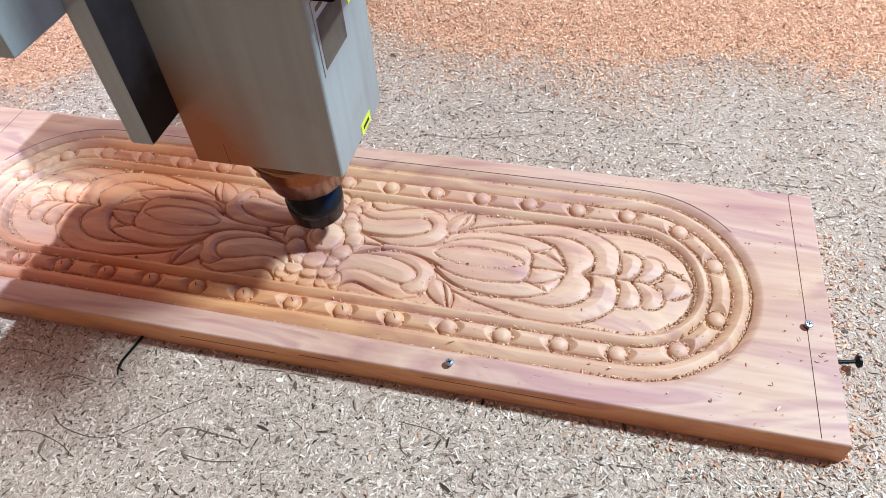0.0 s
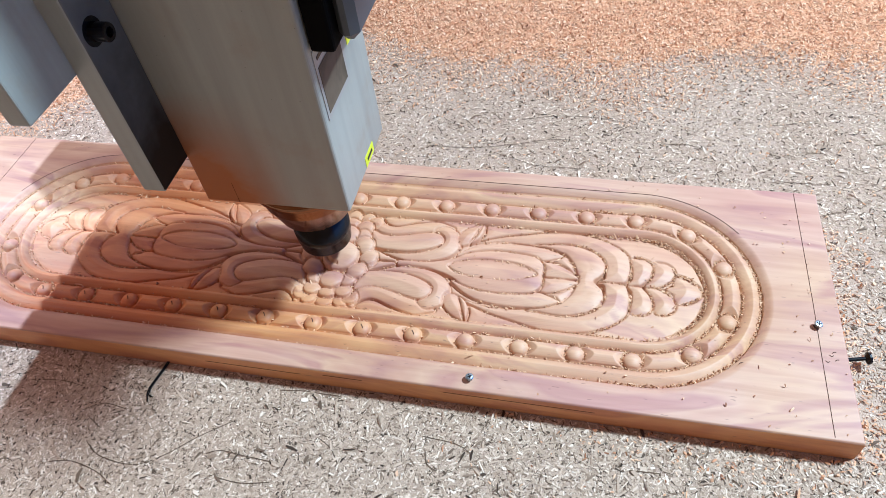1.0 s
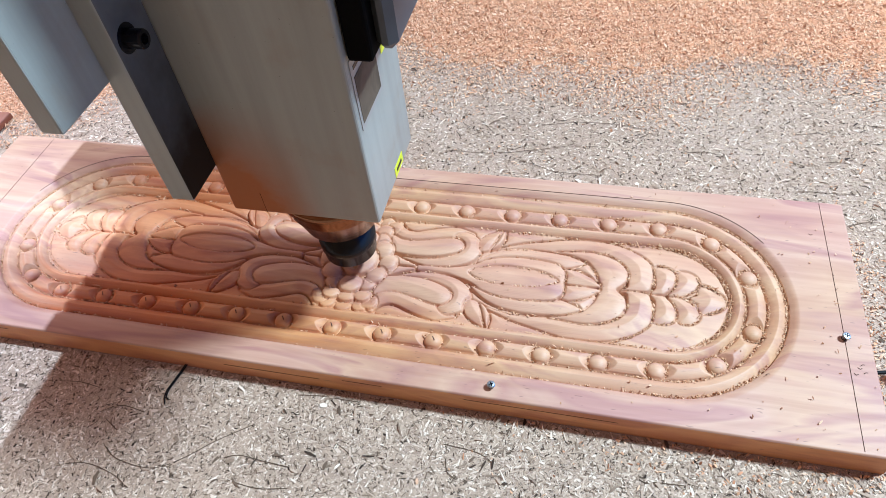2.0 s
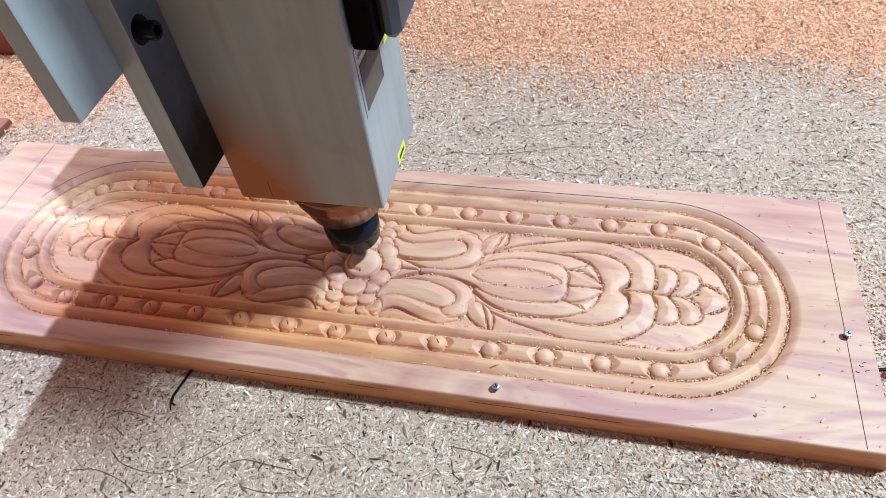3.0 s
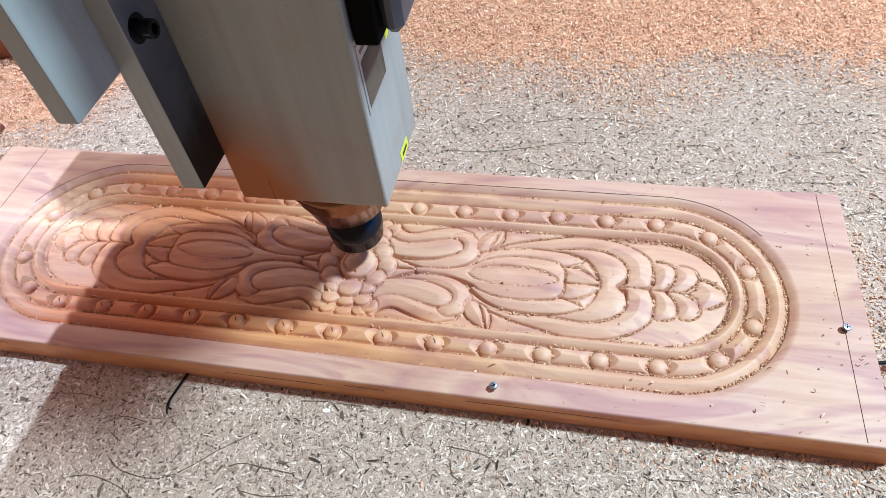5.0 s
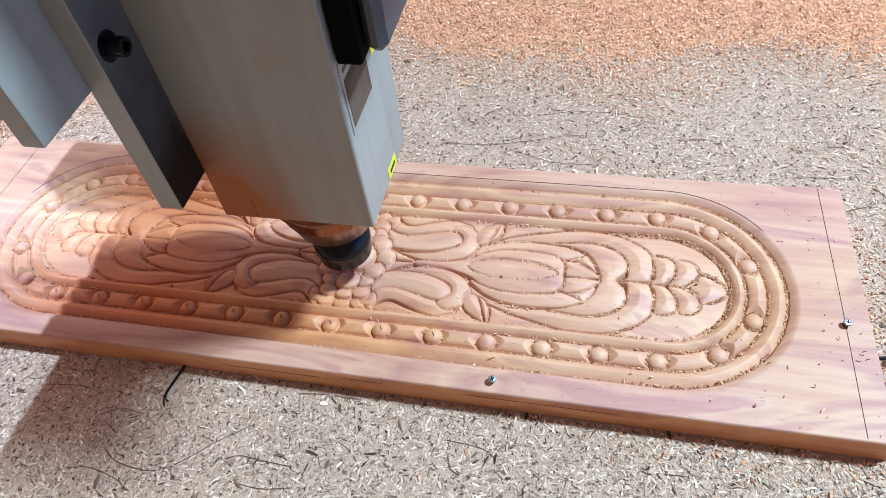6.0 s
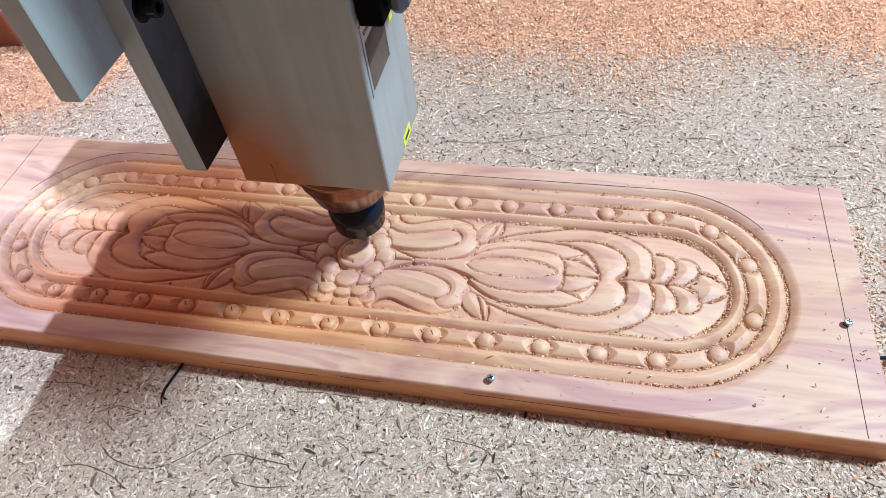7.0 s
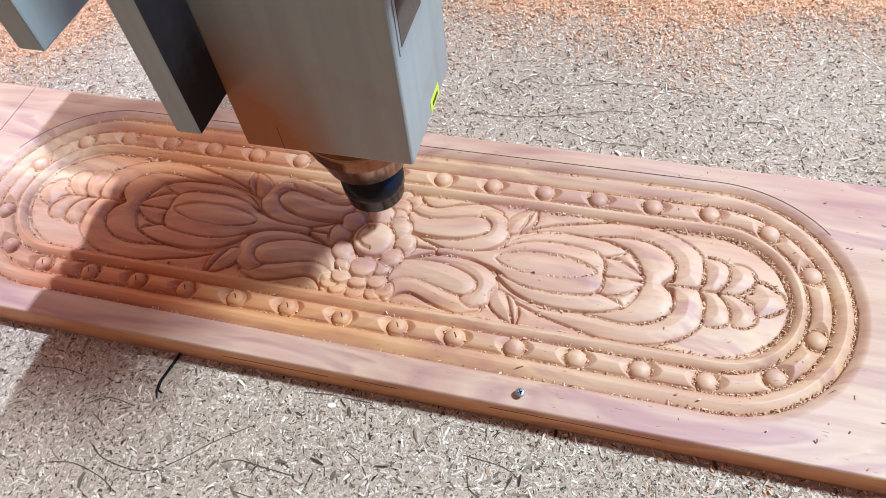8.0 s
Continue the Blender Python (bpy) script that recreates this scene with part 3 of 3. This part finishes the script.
def carved_panel():
    thing = new("carved_panel")
    thing.location = (0, 0, 0)
    idx = np.arange(nx * ny).reshape(nx, ny)
    verts = np.stack([gx, gy, T + relief / 1000], -1).reshape(-1, 3)
    faces = np.stack([idx[:-1, :-1], idx[1:, :-1], idx[1:, 1:], idx[:-1, 1:]], -1).reshape(-1, 4)
    top = mesh_from("relief", verts, faces, WOOD, True)
    top.parent = thing
    top.data.materials.append(FRESH)               # carved ground shows freshly cut wood
    carved = (radius[:-1, :-1] < G0 + 0.01).ravel()
    top.data.polygons.foreach_set("material_index", carved.astype(np.int32))
    loop = np.concatenate([idx[:, 0], idx[-1, 1:], idx[-2::-1, -1], idx[0, -2:0:-1]])
    n = len(loop)
    low = verts[loop].copy()
    low[:, 2] = 0.0008
    sv = np.concatenate([verts[loop], low])
    k = np.arange(n)
    j = (k + 1) % n
    side = mesh_from("edge", sv, np.stack([k, k + n, j + n, j], -1), SAWN, False)
    side.parent = thing
    part("underside", box(X0 + 0.0005, X1 - 0.0005, -YH + 0.0005, YH - 0.0005, 0.0003, 0.0007), WOOD, thing)
    # drawn lines
    arc = [(END + 2.355 * math.cos(radians(a)), 2.355 * math.sin(radians(a))) for a in range(22, 91, 4)]
    line = [(u * U, v * U) for u, v in arc[4:]] + [(-u * U, v * U) for u, v in reversed(arc)]
    part("ink_line", ribbon(line, 0.0006, T + 0.00015, 0.00005), INK, thing, "thin dark drawn outline")
    for x in (9.06, -9.04):
        part("ink_line", ribbon([(x * U, -YH + 0.002), (x * U + 0.0006, 0), (x * U, YH - 0.002)], 0.00035, T + 0.0002, 0.0001), INK, thing, "thin dark ruled pencil line")
    for x0, x1, z in ((-0.075, 0.002, 0.0125), (0.11, 0.215, 0.0150), (-0.30, -0.265, 0.0165), (0.02, 0.05, 0.0155)):
        part("grain_crack", box(x0, x1, -YH - 0.00015, -YH + 0.0005, z, z + 0.0004), INK, thing, "fine dark crack along the grain")
    for x, y, s in ((0.369, -0.047, 1), (0.372, -0.050, -1), (0.366, -0.052, 1), (0.371, -0.044, -1), (0.352, 0.072, 1), (0.310, -0.061, -1)):
        part("scratch", ribbon([(x - 0.0014, y + 0.0008 * s), (x, y - 0.0004 * s), (x + 0.0014, y + 0.0005)], 0.0005, T + 0.0002, 0.0001), INK, thing, "small dark scratch")
    for k in range(9):
        x, y = (k - 6.02) * U, -GB * U
        part("tick", ribbon([(x - 0.0012, y + 0.0016), (x, y), (x + 0.0010, y - 0.0018)], 0.0007, T - 0.00155, 0.0001), INK, thing, "small dark tool mark")
    return tagged(thing, "pinkish pine panel with carved floral relief, screwed to the spoilboard", "carved panel")


carved_panel()


# ---- fixings ----
def screw(x, y, z, turn, tip, metal):
    """A countersunk cross-head screw standing a little proud."""
    thing = new("screw")
    thing.matrix_world = pose(x, y, z, tip, 0, turn)
    head = part("head", lathe([(0, 0.0048), (0.0012, 0.0049), (0.0024, 0.0047), (0.0029, 0.0042), (0.0029, 0.0039), (0.0018, 0.0016), (0.0017, 0.0)], 24), metal, thing)
    for a in (0, 90):
        bm = box(-0.0017, 0.0017, -0.00035, 0.00035, 0.00475, 0.00505, 0.0001, 1)
        bmesh.ops.transform(bm, matrix=pose(0, 0, 0, 0, 0, a), verts=bm.verts[:])
        part("recess", bm, BLACK, head, "dark cross recess")
    part("shank", lathe([(0.0017, 0.0012), (0.0020, 0.0004), (0.0016, 0.0), (0.0020, -0.0008), (0.0015, -0.004), (0, -0.004)], 14), BLACK, thing)
    return thing


tagged(screw(0.128, -0.1005, T - 0.0005, 30, 4, ZINC), "bright zinc screw standing proud of the panel's front margin", "screw", "panel screws")
tagged(screw(0.3625, -0.0235, T - 0.0005, 80, 8, GUNMETAL), "dark screw standing proud on the pencil line", "screw", "panel screws")


def nail():
    thing = new("nail")
    thing.matrix_world = pose(0.380, -0.0405, 0.009, 0, 88, 12)
    part("shank", lathe([(0.0014, -0.002), (0.0014, 0.018)], 10), BLACK, thing)
    part("head", lathe([(0, 0.0195), (0.0042, 0.0195), (0.0044, 0.018), (0.0014, 0.0165)], 16), BLACK, thing)
    return tagged(thing, "black screw driven sideways into the panel's end", "screw")


nail()
def wire():
    """Two thin strands lying side by side."""
    thing = new("wire")
    way = [(-0.110, -0.1065, 0.004), (-0.1125, -0.113, 0.0016), (-0.1145, -0.122, 0.0012), (-0.1165, -0.132, 0.0012), (-0.1155, -0.138, 0.0012), (-0.1125, -0.1435, 0.0012)]
    for k, off in enumerate((0.0, 0.0013)):
        part("strand", tube([(x + off, y + 0.004 * k * (i == 5), z) for i, (x, y, z) in enumerate(way)], 0.00055), WIREM, thing)
    return tagged(thing, "short bent black twin wire poking out from under the panel", "wire")


wire()
blockr = part("stop_block", box(-0.56, -0.462, 0.105, 0.160, 0.0, 0.008, 0.002), REDWOOD)
tagged(blockr, "dark red-brown wooden stop block beside the panel", "block")


rail = part("side_rail", box(-0.80, -0.520, 0.285, 0.75, 0.0, 0.05, 0.003), REDWOOD)
tagged(rail, "dark red-brown wooden side rail lying on the spoilboard", "rail")


# ---- the spindle: local origin on the tool's axis at the panel's face ----
def spindle():
    thing = new("router_spindle")
    ox, oy = 0.004, 0.018

    def b(x0, x1, y0, y1, z0, z1, bevel=0.0, seg=2):
        return box(x0 - ox, x1 - ox, y0 - oy, y1 - oy, z0, z1, bevel, seg)

    body = part("housing", b(-0.054, 0.052, -0.0215, 0.066, 0.0945, 0.58, 0.0022, 3), DUSTY_BOUNCE_PAINT, thing, "grey painted square spindle housing")
    part("slot", b(-0.0291, -0.0286, -0.0216, -0.0205, 0.0955, 0.114, 0.0002, 1), PLASTIC, body, "short dark slot")
    part("nose", lathe([(0, 0.0945), (0.0400, 0.0945), (0.0400, 0.0885), (0.0390, 0.0875), (0.0365, 0.0865), (0.0365, 0.0835), (0.0355, 0.0815), (0.0355, 0.076), (0.0345, 0.0745), (0.0285, 0.0565), (0.0265, 0.0545), (0.017, 0.0545), (0, 0.0545)], 64), STEEL, thing, "polished steel bearing nose", True)
    nut = part("collet_nut", lathe([(0, 0.0175), (0.0062, 0.0175), (0.0062, 0.0160), (0.0182, 0.0160), (0.0207, 0.0184), (0.0213, 0.0270), (0.0220, 0.0274), (0.0223, 0.0360), (0.0216, 0.0366), (0.0214, 0.0555), (0, 0.0555)], 64), BLACK, thing, "black collet nut", True)
    part("cutter", lathe([(0, -0.0035), (0.0016, -0.0030), (0.0029, -0.0012), (0.0031, 0.0005), (0.0031, 0.0222)], 20), STEEL, nut, "slim steel cutter", True)
    lab = part("label_plate", b(0.052, 0.0525, -0.0160, 0.0265, 0.1690, 0.216, 0.0001, 1), WHITE, thing, "white type plate with a dark window")
    part("window", b(0.0525, 0.0528, -0.0130, 0.0235, 0.1725, 0.2045, 0.0001, 1), SLATE, lab)
    for k, (y, w) in enumerate(((-0.012, 0.010), (0.001, 0.008), (0.012, 0.006))):
        part("print_bar", b(0.0525, 0.0527, y, y + w, 0.2085, 0.2110), BLACK, lab)
    part("sticker", b(0.052, 0.0523, 0.034, 0.041, 0.188, 0.196), YELLOW, thing, "small yellow warning sticker")
    st = part("sticker", b(0.052, 0.0523, 0.021, 0.040, 0.0965, 0.1050), YELLOW, thing, "yellow sticker with a black dash")
    part("print_bar", b(0.0523, 0.0526, 0.025, 0.036, 0.0995, 0.1018), BLACK, st)
    con = part("connector_box", b(0.0525, 0.0670, -0.0170, 0.048, 0.2170, 0.30, 0.002), PLASTIC, thing, "black cable connector box")
    part("cover", b(0.0665, 0.0790, -0.0100, 0.047, 0.2190, 0.298, 0.0045, 1), COVER, con, "dark grey cover plate")
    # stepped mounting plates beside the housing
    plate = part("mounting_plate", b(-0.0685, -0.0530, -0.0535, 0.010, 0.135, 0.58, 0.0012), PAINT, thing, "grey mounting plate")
    plate.data.materials.append(DARK_SIDE)            # the side towards the housing is near-black low down, greyer higher up
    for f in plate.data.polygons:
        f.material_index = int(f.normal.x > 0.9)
    turn = pose(-0.0546 - ox, -0.0425 - oy, 0.2425, 0, 90, 0)
    bolt = part("bolt", lathe([(0, 0), (0.0080, 0.0), (0.0080, 0.0016), (0.0052, 0.0018), (0.0052, 0.0108), (0.0047, 0.0115), (0.0028, 0.0115), (0.0028, 0.0075), (0, 0.0075)], 28, turn), BLACK, plate, "black cap screw with a washer", False)
    part("outer_plate", b(-0.0805, -0.0675, -0.0965, -0.020, 0.222, 0.58, 0.0012), PAINT, thing, "grey outer plate")
    # unseen block and bars, added to cut the floodlight front and left
    part("flood_block", b(-0.150, 0.105, -0.020, 0.10, 0.43, 0.58, 0.003), PAINT, thing, "grey unseen block added above the spindle to stop the floodlight")
    for x in (0.12, 0.155, 0.19, 0.225):
        part("flood_bar", b(x, x + 0.012, -0.020, 0.10, 0.43, 0.46, 0.002), PAINT, thing, "grey unseen bar added to thin the floodlight")
    return tagged(thing, "grey router spindle with a black collet nut carving the panel", "router spindle")


machine = spindle()


def gantry():
    """The unseen beam above the view, its dark upright, and boxes added to cast shadows."""
    thing = new("gantry")
    part("beam", box(-0.440, -0.10, -0.26, 0.42, 0.62, 0.74, 0.003), PAINT, thing, "grey gantry beam")
    # bars with gaps, added for a half shade on the back left
    for y in (0.20, 0.265, 0.33, 0.395):
        part("shade_bar", box(-0.0995, 0.365, y, y + 0.03, 0.62, 0.66, 0.003), PAINT, thing, "grey unseen bar added to thin the floodlight over the back")
    # unseen boxes, sized so that their shadows give the stepped edge
    part("shade_step", box(-0.538, -0.4405, 0.20, 0.258, 0.62, 0.74, 0.003), PAINT, thing, "grey unseen box added to step the sun's shadow edge")
    part("shade_filler", box(-0.470, -0.4405, 0.259, 0.42, 0.62, 0.74, 0.003), PAINT, thing)
    part("shade_box", box(-0.560, -0.36, 0.4205, 0.75, 0.62, 0.74, 0.003), PAINT, thing, "grey unseen box added to shade the far back")
    
    part("leg", box(-0.52, -0.44, 0.69, 0.745, 0.0, 0.62, 0.003), PAINT, thing)
    return tagged(thing, "grey unseen gantry beam with added shadow-casting boxes over the bed", "gantry")


bridge = gantry()


# ---- loose flakes, sawdust and crumbs ----
def spread(n, x0, x1, y0, y1, keep):
    xy = np.stack([rng.uniform(x0, x1, n), rng.uniform(y0, y1, n)], 1)
    xy = xy[rng.uniform(0, 1, n) < keep(xy[:, 0], xy[:, 1])]
    off = (xy[:, 0] > X0 - 0.001) & (xy[:, 0] < X1 + 0.001) & (np.abs(xy[:, 1]) < YH + 0.001)
    return xy[~off]


def dusty(x, y):
    """How deep the orange sawdust lies: towards the back and the far end."""
    wob = 0.02 * np.sin(x * 11) + 0.012 * np.sin(x * 29 + 1) + 0.01 * np.sin(y * 40 + x * 17)
    back = np.clip((y + wob - 0.225 + 0.95 * np.clip(-0.285 - x, 0, 0.2)) / 0.16, 0, 1)
    gap = np.hypot(np.clip(x - X1, 0, None), np.clip(np.abs(y) - YH, 0, None))
    swept = np.exp(-gap / 0.022) * np.clip((x - 0.10) / 0.22, 0, 1) * np.where(y < -YH, 0.45, 1.0) * (y < 0.09)
    return np.maximum(back, np.clip(1.2 * swept, 0, 0.9))


pts = np.concatenate([spread(330000, -0.72, 0.62, -0.30, 0.46, lambda x, y: 1 - 0.8 * dusty(x, y)),
                      spread(75000, -0.42, 0.48, -0.29, -0.11, lambda x, y: 1 - 0.8 * dusty(x, y))])
n = len(pts)
flakes = flat_flakes("wood_flakes", pts, rng.uniform(0.0001, 0.0004, n), rng.gamma(2.2, 0.0010, n) + 0.0009, rng.gamma(2.2, 0.00032, n) + 0.0003, PALE)
pts = spread(6000, -0.60, 0.55, -0.30, 0.30, lambda x, y: 1 - 0.9 * dusty(x, y))
n = len(pts)
big = slivers("large_flakes", pts, rng.uniform(0.0003, 0.0009, n), rng.gamma(3.0, 0.0012, n) + 0.002, rng.gamma(3.0, 0.0003, n) + 0.0005, 0.06, PALE)
tagged(big, "larger loose pale wood shavings on the spoilboard", "wood flakes", kind="stuff")
tagged(flakes, "pale and brown wood flakes pressed into the spoilboard", "wood flakes", kind="stuff")
pts = np.concatenate([spread(310000, -0.80, 0.72, 0.11, 0.60, lambda x, y: np.clip(dusty(x, y) ** 1.2 + 0.012, 0, 1)),
                      spread(26000, 0.08, 0.47, -0.22, 0.11, lambda x, y: np.clip(dusty(x, y) ** 1.2 + 0.012, 0, 1))])
n = len(pts)
dust = slivers("sawdust", pts, rng.uniform(0.0002, 0.003, n) * dusty(pts[:, 0], pts[:, 1]) + 0.0003, rng.gamma(3.0, 0.0005, n) + 0.0007, rng.gamma(3.0, 0.00024, n) + 0.00035, 0.4, DUST)
tagged(dust, "coarse orange sawdust heaped over the back of the spoilboard", "sawdust", kind="stuff")
hx, hy = np.meshgrid(np.linspace(-1.25, 1.2, 260), np.linspace(0.14, 0.98, 130), indexing="ij")
hz = dusty(hx, hy) * 0.0030 - 0.0019 + 0.0004 * np.sin(hx * 210) * np.sin(hy * 190)
hid = np.arange(hx.size).reshape(hx.shape)
heap = mesh_from("sawdust_layer", np.stack([hx, hy, hz], -1).reshape(-1, 3), np.stack([hid[:-1, :-1], hid[1:, :-1], hid[1:, 1:], hid[:-1, 1:]], -1).reshape(-1, 4), make_plain("sawdust_layer", (0.64, 0.33, 0.18), 0.95, amount=0.35, grain=900, strength=0.8, smear=20), True)
tagged(heap, "packed fine orange sawdust under the loose chips", "sawdust", kind="stuff")

hollow = blurred(relief, 5) - relief
low = np.argwhere((radius < G0 + 0.12) & ((hollow > 0.55) | ((hollow > 0.2) & (gx > 0.20) & (np.abs(radius - (G1 + G2) / 2) > 0.2))))
low = low[rng.integers(0, len(low), 60000)]
cx, cy = gx[low[:, 0], low[:, 1]], gy[low[:, 0], low[:, 1]]
clump = np.array([noise.noise(Vector((a * 55, b * 55, 3))) for a, b in zip(cx, cy)])
near = np.clip(0.75 + 1.1 * clump, 0, 1) * (np.clip(0.10 + 2.6 * (cx - 0.10), 0.05, 0.75) + 0.22 * (cx < -0.17))
ok = rng.uniform(0, 1, len(cx)) < near
cx, cy, cz = cx[ok], cy[ok], T + relief[low[ok, 0], low[ok, 1]] / 1000
n = len(cx)
loose = np.stack([rng.uniform(0.10, X1 - 0.003, 1500), rng.uniform(-YH + 0.003, YH - 0.003, 1500)], 1)
loose = loose[(rng.uniform(0, 1, 1500) < np.clip((loose[:, 0] - 0.08) / 0.3, 0.05, 1) * 0.14)]
li = np.clip(((loose[:, 0] - X0) / (X1 - X0) * (nx - 1)).astype(int), 0, nx - 1)
lj = np.clip(((loose[:, 1] + YH) / (2 * YH) * (ny - 1)).astype(int), 0, ny - 1)
cx, cy, cz = np.append(cx, loose[:, 0]), np.append(cy, loose[:, 1]), np.append(cz, T + relief[li, lj] / 1000)
n = len(cx)
crumbs = slivers("crumbs", np.stack([cx, cy], 1), cz + rng.uniform(0.0001, 0.0008, n), rng.gamma(3.0, 0.00032, n) + 0.0007, rng.gamma(3.0, 0.00012, n) + 0.0004, 0.5, CRUMB)
tagged(crumbs, "fine wood crumbs caught in the carved grooves", "wood crumbs", kind="stuff")


# ---- what moves ----
def motions():
    rows = [(0, -0.0056, -0.0132, 0.0037), (0.2, -0.0022, -0.0057, 0.0), (0.3, 0.0028, -0.0065, 0.0014), (0.5, -0.006, -0.001, 0.0004), (0.7, -0.0127, -0.0018, -0.0005), (0.8, -0.0139, -0.0088, 0.0008), (0.9, -0.0136, -0.0167, 0.0008), (1, -0.0105, -0.0178, -0.0002), (1.2, -0.0059, -0.0286, -0.001), (1.5, -0.0044, -0.0298, -0.0005), (1.7, -0.0044, -0.0290, -0.0005), (2.8, -0.0075, -0.0065, -0.0008),
            (3, -0.0089, -0.0065, -0.0008), (3.5, -0.01, -0.0056, 0.0088), (4, -0.0053, -0.0036, 0.0128), (4.5, -0.0007, 0.0011, 0.0094), (4.7, -0.0007, 0.0005, 0.0050), (5.8, -0.0042, -0.0306, -0.0002),
            (6, -0.0042, -0.0304, -0.0002), (6.5, 0.0059, -0.011, -0.0003), (7, 0, 0, 0), (7.5, -0.0013, 0.0001, 0.0117), (8, -0.0018, 0.0024, 0.0102)]
    walk(machine, [(t, pose(0.004 + x, 0.018 + y, T + z)) for t, x, y, z in rows])
    walk(bridge, [(t, pose(x, 0, 0)) for t, x, y, z in rows])


motions()
